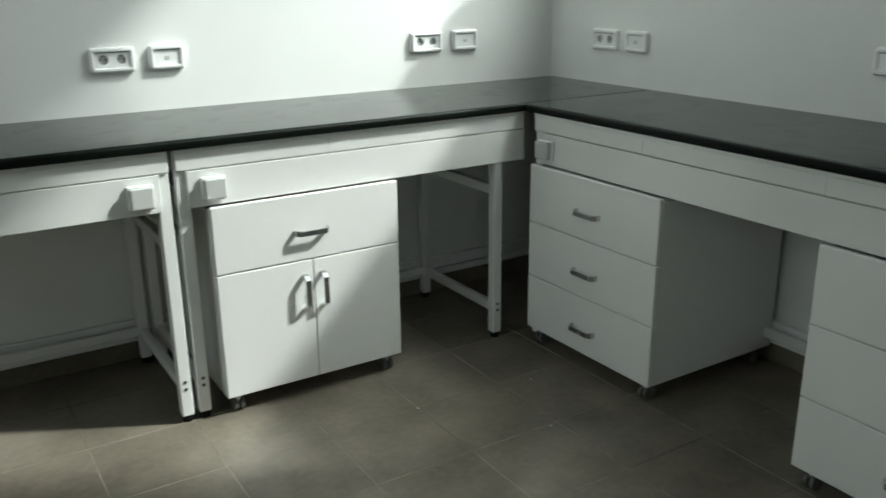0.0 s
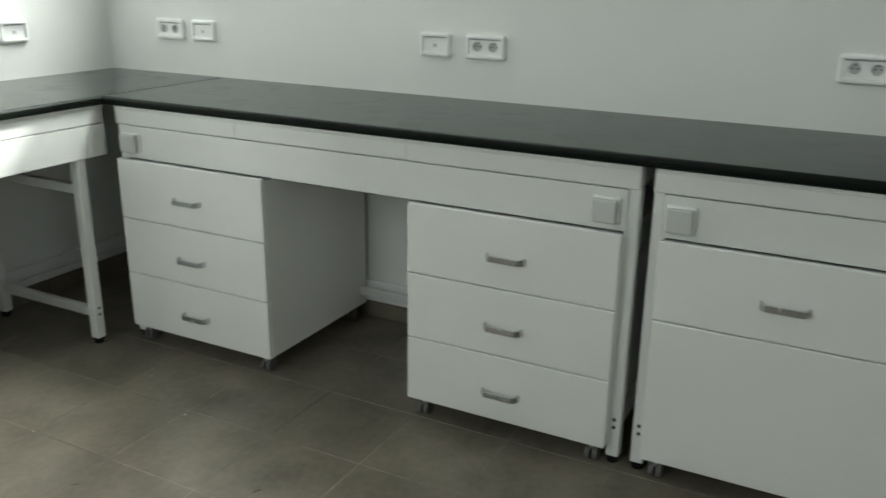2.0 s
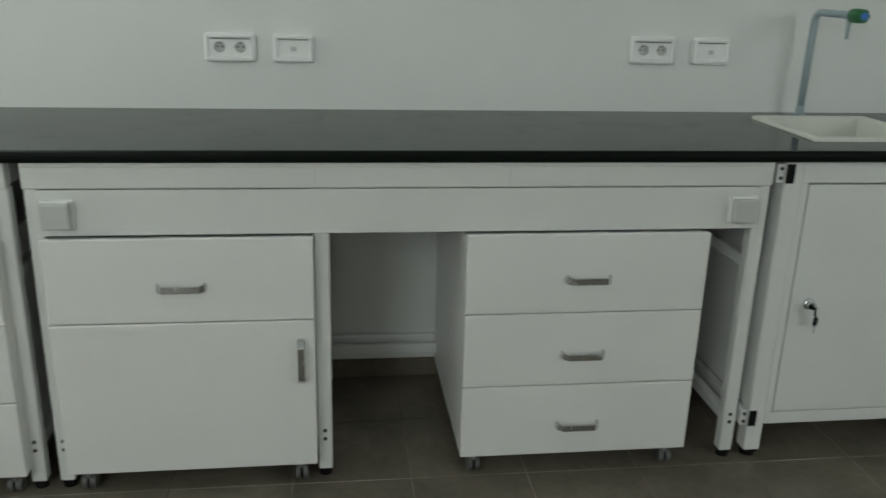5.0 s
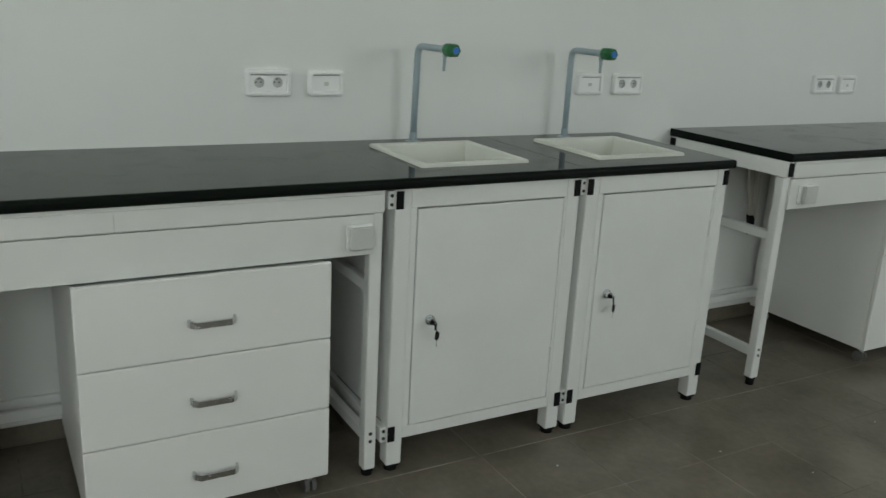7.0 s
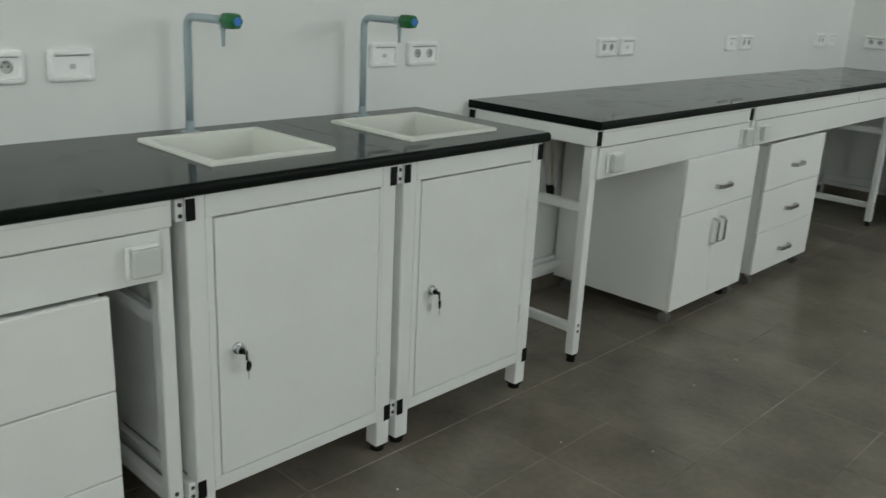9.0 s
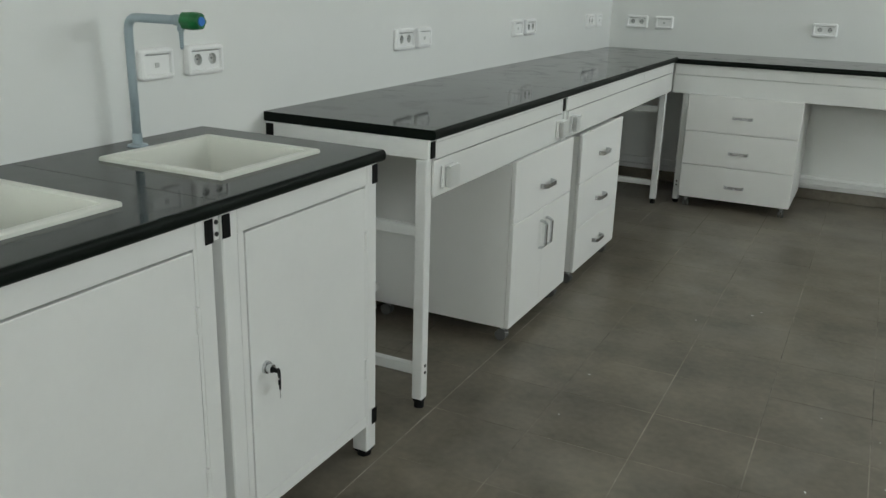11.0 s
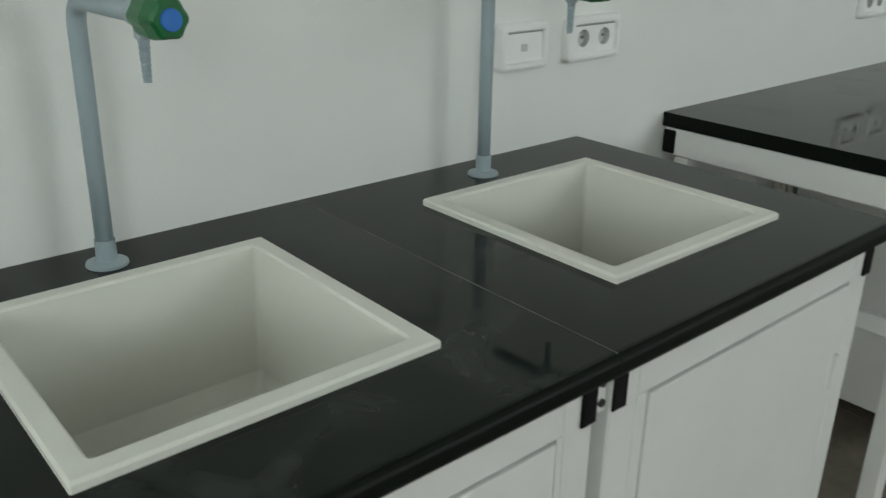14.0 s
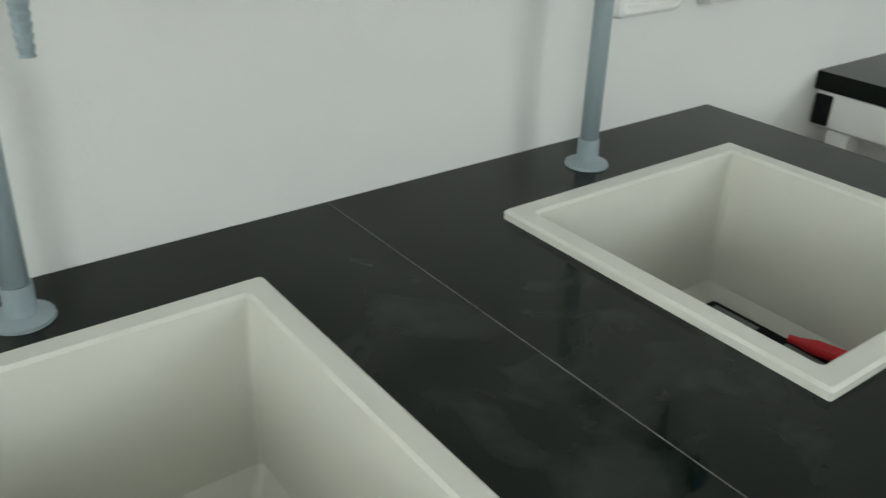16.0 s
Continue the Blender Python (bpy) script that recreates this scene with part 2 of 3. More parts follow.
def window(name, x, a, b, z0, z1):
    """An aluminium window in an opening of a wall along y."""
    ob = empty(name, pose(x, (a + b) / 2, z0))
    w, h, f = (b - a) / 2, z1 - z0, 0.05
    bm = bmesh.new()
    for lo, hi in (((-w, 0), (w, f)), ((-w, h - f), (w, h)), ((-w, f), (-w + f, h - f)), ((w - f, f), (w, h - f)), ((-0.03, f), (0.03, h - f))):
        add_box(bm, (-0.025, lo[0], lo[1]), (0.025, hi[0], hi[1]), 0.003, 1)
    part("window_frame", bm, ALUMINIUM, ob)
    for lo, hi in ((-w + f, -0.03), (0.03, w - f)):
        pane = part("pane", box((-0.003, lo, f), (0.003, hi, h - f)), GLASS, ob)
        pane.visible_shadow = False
    return structure(ob, "unseen aluminium window with two clear panes in the wall", "window")


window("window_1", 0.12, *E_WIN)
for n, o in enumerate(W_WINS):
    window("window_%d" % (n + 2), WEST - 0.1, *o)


def skirting(name, a, b, fixed, inward, along):
    """Tile skirting with a white cable trunking right above it."""
    for what, z0, z1, deep, mat, label, cat in (("baseboard", 0.0, 0.072, 0.010, TILE, "brown-grey tile skirting at the foot of the wall", "skirting"), ("trim", 0.074, 0.16, 0.022, PVC, "white plastic cable trunking low on the wall", "trunking")):
        bm = bmesh.new()
        runs = [(z0, z1, deep)] if what == "baseboard" else [(z0, z0 + 0.032, deep), (z0 + 0.035, z1, deep - 0.003)]
        for lo, hi, d in runs:
            f0, f1 = sorted((fixed, fixed + inward * d))
            add_box(bm, (f0, a, lo) if along == "y" else (a, f0, lo), (f1, b, hi) if along == "y" else (b, f1, hi), 0.003, 1)
        structure(link("%s_%s" % (what, name), bm, mat), label, cat)


skirting("east", SOUTH + 0.025, NORTH - 0.025, -0.0005, -1, "y")
skirting("north", WEST + 0.025, -0.024, NORTH - 0.0005, -1, "x")
skirting("south", WEST + 0.025, -0.024, SOUTH + 0.0005, 1, "x")
skirting("west", SOUTH + 0.025, NORTH - 0.025, WEST + 0.0005, 1, "y")


# ---- worktops ----
# Furniture is built facing -y in its own frame, x to the right along its front and the wall at y = 0, then turned.
TOP, THICK, DEEP = 0.926, 0.031, 0.64
EAST_TURN = -90


def on_east(y):
    """A pose on the east wall: own x runs south from y, own -y faces west."""
    return pose(0, y, 0, 0, 0, EAST_TURN)


def on_north(x):
    return pose(x, NORTH, 0)


def on_south(x):
    return pose(x, SOUTH, 0, 0, 0, 180)


def slab(bm, x0, x1, y0, y1):
    """A worktop board with a rounded front edge."""
    add_box(bm, (x0, y0, TOP - THICK), (x1, y1, TOP))
    front = [e for e in bm.edges if all(abs(v.co.y - y0) < 1e-5 for v in e.verts) and abs(e.verts[0].co.x - e.verts[1].co.x) > 1e-4]
    bmesh.ops.bevel(bm, geom=front, offset=0.012, segments=5, affect="EDGES", profile=0.5)
    return bm


def worktop(m, length, label, hole=None):
    """hole: (x0, x1, y0, y1) of a cut-out for a sink."""
    bm = slab(bmesh.new(), 0.0, length, -DEEP, -0.001)
    ob = link("worktop", bm, RESIN)
    if hole:
        x0, x1, y0, y1 = hole
        cut = []
        for axis, value in ((0, x0), (0, x1), (1, y0), (1, y1)):
            co, no = [0, 0, 0], [0, 0, 0]
            co[axis], no[axis] = value, 1
            cut.append((co, no))
        bm = bmesh.new()
        bm.from_mesh(ob.data)
        for co, no in cut:
            bmesh.ops.bisect_plane(bm, geom=list(bm.verts) + list(bm.edges) + list(bm.faces), plane_co=co, plane_no=no)
        inside = [f for f in bm.faces if x0 < f.calc_center_median().x < x1 and y0 < f.calc_center_median().y < y1]
        bmesh.ops.delete(bm, geom=inside, context="FACES")
        rim = [e for e in bm.edges if e.is_boundary]
        bmesh.ops.bridge_loops(bm, edges=rim)
        bmesh.ops.recalc_face_normals(bm, faces=bm.faces)
        bm.to_mesh(ob.data)
        bm.free()
    ob.data.materials.append(RESIN_EDGE)
    for face in ob.data.polygons:
        face.material_index = int(face.normal.z < 0.97)
    ob.matrix_world = m
    return tagged(ob, label, "worktop", "black worktops")


# ---- bench frames ----
LEG, APRON, RAIL = 0.038, 0.618, 0.612


def leg(parent, x, y, bolts=True, lift=0.0):
    """A square steel leg with a black foot and two bolt heads low on its front."""
    one = part("leg", box((x, y, 0.022), (x + LEG, y + LEG, 0.83), 0.003, 1), FRAME_PAINT, parent)
    part("rubber_foot", add_rod(box((x + 0.003, y + 0.003, 0.012), (x + LEG - 0.003, y + LEG - 0.003, 0.024), 0.002, 1), (x + LEG / 2, y + LEG / 2, -lift), (x + LEG / 2, y + LEG / 2, 0.014), 0.017), BLACK, one, "black rubber foot")
    if bolts:
        for z in (0.118, 0.143):
            part("bolt", rod((x + LEG / 2, y + 0.002, z), (x + LEG / 2, y - 0.0025, z), 0.0055, seg=10), BOLT, one, "dark bolt head")
    return one


def end_frame(parent, x, cap, lift=0.0):
    """Front and back legs with a capped top tube, a middle and a low rail between them."""
    front, back = -RAIL + 0.004, -0.075
    leg(parent, x, front, True, lift)
    leg(parent, x, back, False, lift)
    start = front - 0.008 if cap else front + 0.026
    tube = part("side_tube", box((x, start, 0.832), (x + LEG, -0.004, 0.8945), 0.003, 1), FRAME_PAINT, parent)
    if cap:
        part("end_cap", box((x + 0.008, start - 0.005, 0.836), (x + LEG - 0.004, start + 0.001, 0.888), 0.0015, 1), BLACK, tube, "black plastic end cap")
    edge = (x - 0.004, x + 0.001) if x < 0.1 else (x + LEG - 0.001, x + LEG + 0.004)
    part("end_cap", box((edge[0], -0.036, 0.836), (edge[1], -0.006, 0.888), 0.0015, 1), BLACK, tube, "black plastic end cap")
    for z in (0.60, 0.125):
        part("side_rail", box((x + 0.006, front + LEG, z - 0.018), (x + LEG - 0.006, back, z + 0.018), 0.003, 1), FRAME_PAINT, parent)


def lab_bench(m, length, legs, label, caps=(False, False), over=(0.0, 0.0), marks=(), lift=0.0):
    """A steel bench frame: end frames, further front legs, a front rail and a wide apron."""
    ob = empty("lab_bench", m @ pose(0, 0, lift))
    end_frame(ob, 0.0, caps[0], lift)
    end_frame(ob, length - LEG, caps[1], lift)
    x0, x1 = (LEG + 0.001 if caps[0] else 0.0) - over[0], length - (LEG + 0.001 if caps[1] else 0.0) + over[1]
    a0, a1 = LEG - 0.008 if not over[0] else -over[0], length - LEG + 0.008 if not over[1] else length + over[1]
    for x in legs:
        leg(ob, x, -RAIL + 0.004, True, lift)
        leg(ob, x, -0.075, False, lift)
    rail = part("front_rail", box((x0, -APRON, 0.8285), (x1, -APRON + 0.03, 0.894), 0.003, 1), LACQUER, ob)
    part("rail_lip", box((x0 + 0.001, -APRON - 0.0025, 0.881), (x1 - 0.001, -APRON + 0.01, 0.8945), 0.002, 1), LACQUER, rail)
    part("apron", box((a0, -APRON - 0.001, 0.7115), (a1, -APRON + 0.009, 0.8262), 0.002, 2), LACQUER, ob, "glossy white steel apron")
    part("back_rail", box((LEG, -0.07, 0.834), (length - LEG, -0.04, 0.886), 0.003, 1), FRAME_PAINT, ob)
    part("back_low_rail", box((LEG, -0.068, 0.11), (length - LEG, -0.045, 0.145), 0.003, 1), FRAME_PAINT, ob)
    for x in marks:
        part("rail_joint", box((x, -APRON - 0.0012, 0.831), (x + 0.0016, -APRON + 0.002, 0.876)), GREY_PVC, rail)
    return tagged(ob, label, "lab bench", "lab benches")


def apron_switch(m, x):
    """A square surface box with a hinged cover on a bench apron; it belongs to the wall of the apron it hangs on."""
    ob = empty("socket_box", m @ pose(x, -APRON - 0.001, 0.768))
    part("back_box", box((-0.038, -0.012, -0.036), (0.038, 0.0, 0.036), 0.003, 2), PVC, ob)
    part("cover", box((-0.034, -0.034, -0.033), (0.034, -0.0125, 0.033), 0.006, 3), GREY_PVC, ob, "grey hinged cover")
    part("hinge", rod((-0.03, -0.024, 0.0345), (0.03, -0.024, 0.0345), 0.003, seg=8), PVC, ob)
    return tagged(ob, "grey square covered socket box on a bench apron", "socket box", "socket boxes")


# ---- handles, castors, cabinets ----
def handle_mesh(length=0.116, off=0.027):
    """A bow handle: a flat strap that rises from two feet, along x, standing off towards -y."""
    h = length / 2
    line = [(-h, 0.0), (-h + 0.003, -off * 0.55), (-h + 0.013, -off), (h - 0.013, -off), (h - 0.003, -off * 0.55), (h, 0.0)]
    bm = bmesh.new()
    rows = []
    for n, (x, y) in enumerate(line):
        before, after = line[max(n - 1, 0)], line[min(n + 1, len(line) - 1)]
        way = Vector((after[0] - before[0], after[1] - before[1])).normalized()
        side = Vector((-way.y, way.x)) * 0.0035
        high = 0.0085 if 1 < n < len(line) - 2 else 0.0095
        rows.append([bm.verts.new((x + s * side.x, y + s * side.y, z)) for s, z in ((1, -high), (1, high), (-1, high), (-1, -high))])
    for a, b in zip(rows, rows[1:]):
        for k in range(4):
            bm.faces.new((a[k], a[(k + 1) % 4], b[(k + 1) % 4], b[k]))
    bm.faces.new(rows[0][::-1])
    bm.faces.new(rows[-1])
    bmesh.ops.recalc_face_normals(bm, faces=bm.faces)
    sharp = list(bm.edges)
    bmesh.ops.bevel(bm, geom=sharp, offset=0.0005, segments=1, affect="EDGES")
    return bm


def handle(parent, x, y, z, upright=False):
    bm = handle_mesh()
    if upright:
        bmesh.ops.rotate(bm, verts=bm.verts, cent=(0, 0, 0), matrix=Matrix.Rotation(radians(90), 3, "Y"))
    bmesh.ops.translate(bm, verts=bm.verts, vec=(x, y, z))
    return part("handle", bm, CHROME, parent, "chrome bow handle")


def castor(parent, x, y, base):
    """A small twin-wheel castor under a cabinet."""
    fork = part("castor", add_rod(box((x - 0.02, y - 0.02, base - 0.006), (x + 0.02, y + 0.02, base), 0.001, 1), (x, y, base - 0.03), (x, y, base - 0.004), 0.011, seg=12), STEEL, parent, "steel castor")
    bm = bmesh.new()
    for s in (-1, 1):
        add_rod(bm, (x + s * 0.004, y + 0.004, 0.0235), (x + s * 0.017, y + 0.004, 0.0235), 0.0235, seg=20)
    part("wheel", bm, CASTOR, fork, "dark plastic wheel")


CAB_W, CAB_LOW, CAB_FRONT = 0.652, 0.066, 0.652


def mobile_cabinet(m, kind, label, width=CAB_W, back=0.028, group="mobile cabinets", top=0.712):
    """kind: 'drawers' (three), 'doors' (a drawer over two doors) or 'door' (a drawer over one)."""
    ob = empty("mobile_cabinet", m)
    w = width / 2
    face, body_y = -CAB_FRONT, -CAB_FRONT + 0.019
    t = 0.016
    for name, lo, hi in (("side_panel", (-w + 0.002, body_y, CAB_LOW), (-w + t, -back, top - 0.012)), ("side_panel", (w - t, body_y, CAB_LOW), (w - 0.002, -back, top - 0.012)),
                         ("bottom_panel", (-w + t, body_y, CAB_LOW), (w - t, -back, CAB_LOW + t)), ("top_panel", (-w + t, body_y, top - 0.012 - t), (w - t, -back, top - 0.012)), ("back_panel", (-w + t, -back - t, CAB_LOW + t), (w - t, -back, top - 0.012 - t))):
        part(name, box(lo, hi, 0.0012, 1), LAMINATE, ob)
    gap = 0.0018
    fronts = []
    if kind == "drawers":
        for z0, z1 in ((0.4915, top), (0.279, 0.4915), (CAB_LOW - 0.002, 0.279)):
            fronts.append(("drawer_front", -w, w, z0, z1, [(0.0, (z0 + z1) / 2 - 0.012, False)]))
    else:
        fronts.append(("drawer_front", -w, w, 0.49, top, [(0.0, 0.588, False)]))
        if kind == "doors":
            fronts.append(("door", -w, 0.0, CAB_LOW - 0.002, 0.49, [(-0.032, 0.382, True)]))
            fronts.append(("door", 0.0, w, CAB_LOW - 0.002, 0.49, [(0.032, 0.382, True)]))
        else:
            fronts.append(("door", -w, w, CAB_LOW - 0.002, 0.49, [(w - 0.037, 0.378, True)]))
    for name, x0, x1, z0, z1, handles in fronts:
        one = part(name, box((x0 + gap / 2, face, z0 + gap), (x1 - gap / 2, body_y - 0.001, z1 - gap / 2), 0.0035, 2), LAMINATE, ob)
        for x, z, upright in handles:
            handle(one, x, face, z, upright)
    for x in (-w + 0.045, w - 0.045):
        for y in (face + 0.04, -back - 0.055):
            castor(ob, x, y, CAB_LOW)
    return tagged(ob, label, "cabinet", group)


# ---- sockets on the walls ----
def wall_socket(m, double):
    """A surface socket plate: a rounded rim, a sunken face, and two earthed sockets or one blank data insert."""
    w, h = (0.076, 0.043) if double else (0.062, 0.043)
    ob = empty("wall_socket", m)
    bm = bmesh.new()
    loops = []
    for cut, y, r in ((0.0, 0.0, 0.012), (0.0, -0.010, 0.012), (0.0022, -0.0165, 0.011), (0.007, -0.0195, 0.009), (0.0135, -0.0195, 0.005), (0.0165, -0.0120, 0.0035)):
        ring = []
        for cx, cz, a0 in ((1, 1, 0), (-1, 1, 90), (-1, -1, 180), (1, -1, 270)):
            for k in range(5):
                a = radians(a0 + 22.5 * k)
                ring.append(bm.verts.new((cx * (w - cut - r) + r * math.cos(a), y, cz * (h - cut - r) + r * math.sin(a))))
        loops.append(ring)
    for one, two in zip(loops, loops[1:]):
        for k in range(20):
            bm.faces.new((one[k], one[(k + 1) % 20], two[(k + 1) % 20], two[k]))
    bmesh.ops.recalc_face_normals(bm, faces=bm.faces)
    part("rim", bm, PVC, ob)
    iw, ih = w - 0.0155, h - 0.0155
    # A grey strip painted in as the shade below the rim's upper edge.
    part("hood_shade_line", box((-iw + 0.002, -0.0142, ih - 0.0035), (iw - 0.002, -0.0122, ih - 0.001)), SHADE_DRAIN_GREY, ob)
    if double:
        for s in (-1, 1):
            # a face plate with a round well sunk into it
            face, well, c = bmesh.new(), bmesh.new(), s * iw / 2
            edge, mouth, deep = [], [], []
            for k in range(32):
                a = 2 * math.pi * k / 32
                dx, dz = math.cos(a), math.sin(a)
                grow = min(iw / 2 / max(abs(dx), 1e-6), ih / max(abs(dz), 1e-6))
                edge.append(face.verts.new((c + dx * grow, -0.0125, dz * grow)))
                mouth.append(face.verts.new((c + dx * 0.0165, -0.0125, dz * 0.0165 + 0.001)))
                deep.append([well.verts.new((c + dx * 0.0165, -0.0125, dz * 0.0165 + 0.001)), well.verts.new((c + dx * 0.0155, -0.0012, dz * 0.0155 + 0.001))])
            for k in range(32):
                j = (k + 1) % 32
                face.faces.new((edge[k], edge[j], mouth[j], mouth[k]))
                well.faces.new((deep[k][0], deep[j][0], deep[j][1], deep[k][1]))
            well.faces.new([d[1] for d in deep])
            plate = part("socket_face", face, PVC, ob)
            # The well's grey adds to the shade inside the recess.
            part("socket_well", well, GREY_PVC, plate, "round sunken socket well, greyed for its shade")
            # Dark discs stand in for the shade inside the pin holes.
            pins = bmesh.new()
            for dx, dz, r in ((-0.008, 0.0, 0.003), (0.008, 0.0, 0.003), (0.0, 0.0105, 0.0026)):
                add_rod(pins, (c + dx, -0.001, dz + 0.001), (c + dx, -0.003, dz + 0.001), r, seg=10)
            part("pin_hole_shade", pins, DARK_PVC, plate)
    else:
        part("insert", box((-iw, -0.0125, -ih), (iw, -0.0105, ih), 0.0005, 1), PVC, ob)
        part("data_port", box((-0.008, -0.0142, -0.009), (0.008, -0.0122, 0.004), 0.0008, 1), GREY_PVC, ob)
    return tagged(ob, "white double wall socket with rounded frame" if double else "white single data outlet with rounded frame", "socket", "wall sockets")


# ---- sink cabinets, sinks and taps ----
SINK_W = 0.648


def sink_cabinet(m, w):
    """A white steel cabinet on four legs with one flush locked door."""
    ob = empty("sink_cabinet", m)
    f, p = -RAIL, 0.05
    top = TOP - THICK - 0.0005
    for x in (0.0, w - p):
        for y in (f, -0.09):
            one = part("leg", box((x, y, 0.022), (x + p, y + p, top), 0.003, 1), FRAME_PAINT, ob)
            part("rubber_foot", add_rod(box((x + 0.004, y + 0.004, 0.013), (x + p - 0.004, y + p - 0.004, 0.024), 0.002, 1), (x + p / 2, y + p / 2, 0), (x + p / 2, y + p / 2, 0.014), 0.021), BLACK, one, "black rubber foot")
    for z0, z1 in ((0.834, top), (0.108, 0.146)):
        part("front_rail", box((p, f, z0), (w - p, f + 0.04, z1), 0.002, 1), FRAME_PAINT, ob)
        part("back_rail", box((p, -0.08, z0), (w - p, -0.045, z1), 0.002, 1), FRAME_PAINT, ob)
    for x, out in ((0.0, -1), (w, 1)):
        part("side_panel", box((x + (0.004 if out < 0 else -0.012), f + p, 0.15), (x + (0.012 if out < 0 else -0.004), -0.09, 0.83), 0.001, 1), FRAME_PAINT, ob)
        for z0, z1 in ((0.834, 0.886), (0.104, 0.154)):
            a, b = (0.0, 0.024) if out < 0 else (w - 0.024, w)
            part("end_cap", box((a, f - 0.004, z0), (b, f - 0.0002, z1), 0.0012, 1), BLACK, ob, "black plastic end cap")
            if out < 0:
                tube = part("side_rail", box((-0.021, f + 0.006, z0), (-0.0005, -0.05, z1), 0.0015, 1), FRAME_PAINT, ob)
                for z in (z0 + 0.013, z1 - 0.013):
                    part("bolt", rod((-0.0105, f + 0.007, z), (-0.0105, f + 0.0035, z), 0.0052, seg=10), BOLT, tube, "dark bolt head")
    for x0, x1 in ((p - 0.001, p + 0.018), (w - p - 0.008, w - p + 0.001)):
        part("door_stile", box((x0, f + 0.0003, 0.146), (x1, f + 0.03, 0.834)), FRAME_PAINT, ob)
    part("bottom_panel", box((p, f + 0.04, 0.13), (w - p, -0.08, 0.142)), FRAME_PAINT, ob)
    part("back_panel", box((p, -0.062, 0.146), (w - p, -0.056, 0.834)), FRAME_PAINT, ob)
    door = part("door", box((p + 0.0222, f - 0.0015, 0.1495), (w - p - 0.0108, f + 0.017, 0.8297), 0.002, 2), FRAME_PAINT, ob)
    for z in (0.3, 0.68):
        part("hinge", rod((w - p - 0.0095, f - 0.003, z - 0.03), (w - p - 0.0095, f - 0.003, z + 0.03), 0.005, seg=10), FRAME_PAINT, door)
    lx, lz = p + 0.075, 0.487
    lock = part("lock", add_rod(rod((lx, f - 0.001, lz), (lx, f - 0.008, lz), 0.0165, 0.015, 22), (lx, f - 0.008, lz), (lx, f - 0.021, lz), 0.0115, 0.0105, 20), CHROME, door, "chrome cam lock")
    key = bmesh.new()
    add_box(key, (lx - 0.0012, f - 0.034, lz - 0.008), (lx + 0.0012, f - 0.019, lz + 0.004), 0.0005, 1)
    add_rod(key, (lx + 0.003, f - 0.034, lz - 0.010), (lx + 0.0055, f - 0.036, lz - 0.010), 0.0125, seg=16)
    part("key", key, BLACK, lock, "key with a black bow")
    tag = bmesh.new()
    add_rod(tag, (lx + 0.011, f - 0.030, lz - 0.043), (lx + 0.013, f - 0.033, lz - 0.043), 0.0125, seg=16)
    add_box(tag, (lx + 0.0055, f - 0.033, lz - 0.044), (lx + 0.0155, f - 0.029, lz - 0.028), 0.002, 1)
    add_tube(tag, [(lx + 0.0045, f - 0.035, lz - 0.014), (lx + 0.008, f - 0.036, lz - 0.024), (lx + 0.011, f - 0.033, lz - 0.034)], 0.0012, 6)
    spare = part("spare_key", tag, BLACK, lock, "spare key hanging from the ring")
    blade = box((lx + 0.0105, f - 0.032, lz - 0.078), (lx + 0.0125, f - 0.0305, lz - 0.053), 0.0004, 1)
    part("key_blade", blade, CHROME, lock, "steel key blade")
    return tagged(ob, "white steel under-sink cabinet with key in its lock", "cabinet", "sink cabinets")


def sink(m):
    """A square drop-in lab sink with a raised flat rim, tapering walls and a drain."""
    o, i, low, deep = 0.191, 0.166, 0.152, 0.205
    top = 0.0105
    levels = [(o, 0.0), (o, top - 0.003), (o - 0.003, top), (i + 0.003, top), (i, top - 0.003), (low + 0.012, -deep + 0.03), (low - 0.004, -deep + 0.006), (low - 0.02, -deep)]
    outer = [(i + 0.006, -0.004), (low + 0.02, -deep - 0.006)]
    bm = bmesh.new()

    def ring(half, z, r):
        pts = []
        for cx, cy, a0 in ((1, 1, 0), (-1, 1, 90), (-1, -1, 180), (1, -1, 270)):
            for k in range(5):
                a = radians(a0 + 22.5 * k)
                pts.append(bm.verts.new((cx * (half - r) + r * math.cos(a), cy * (half - r) + r * math.sin(a), z)))
        return pts

    loops = [ring(h, z, r) for (h, z), r in zip(levels, (0.003, 0.003, 0.003, 0.007, 0.006, 0.008, 0.01, 0.01))]
    for a, b in zip(loops, loops[1:]):
        for k in range(len(a)):
            bm.faces.new((a[k], a[(k + 1) % len(a)], b[(k + 1) % len(a)], b[k]))
    bm.faces.new(loops[-1])
    shell = [ring(h, z, 0.02) for h, z in outer]
    for a, b in ((loops[0], shell[0]), shell):
        for k in range(len(a)):
            bm.faces.new((b[k], b[(k + 1) % len(a)], a[(k + 1) % len(a)], a[k]))
    bm.faces.new(shell[1])
    bmesh.ops.recalc_face_normals(bm, faces=bm.faces)
    ob = link("sink", bm, CERAMIC)
    ob.matrix_world = m
    ring_bm = bmesh.new()
    add_rod(ring_bm, (0, 0.125, -deep), (0, 0.125, -deep + 0.004), 0.03, 0.027, 28)
    part("drain", ring_bm, SHADE_DRAIN_GREY, ob, "dark grey drain strainer", False)
    return tagged(ob, "off-white square sink set into a black worktop", "sink", "sinks")


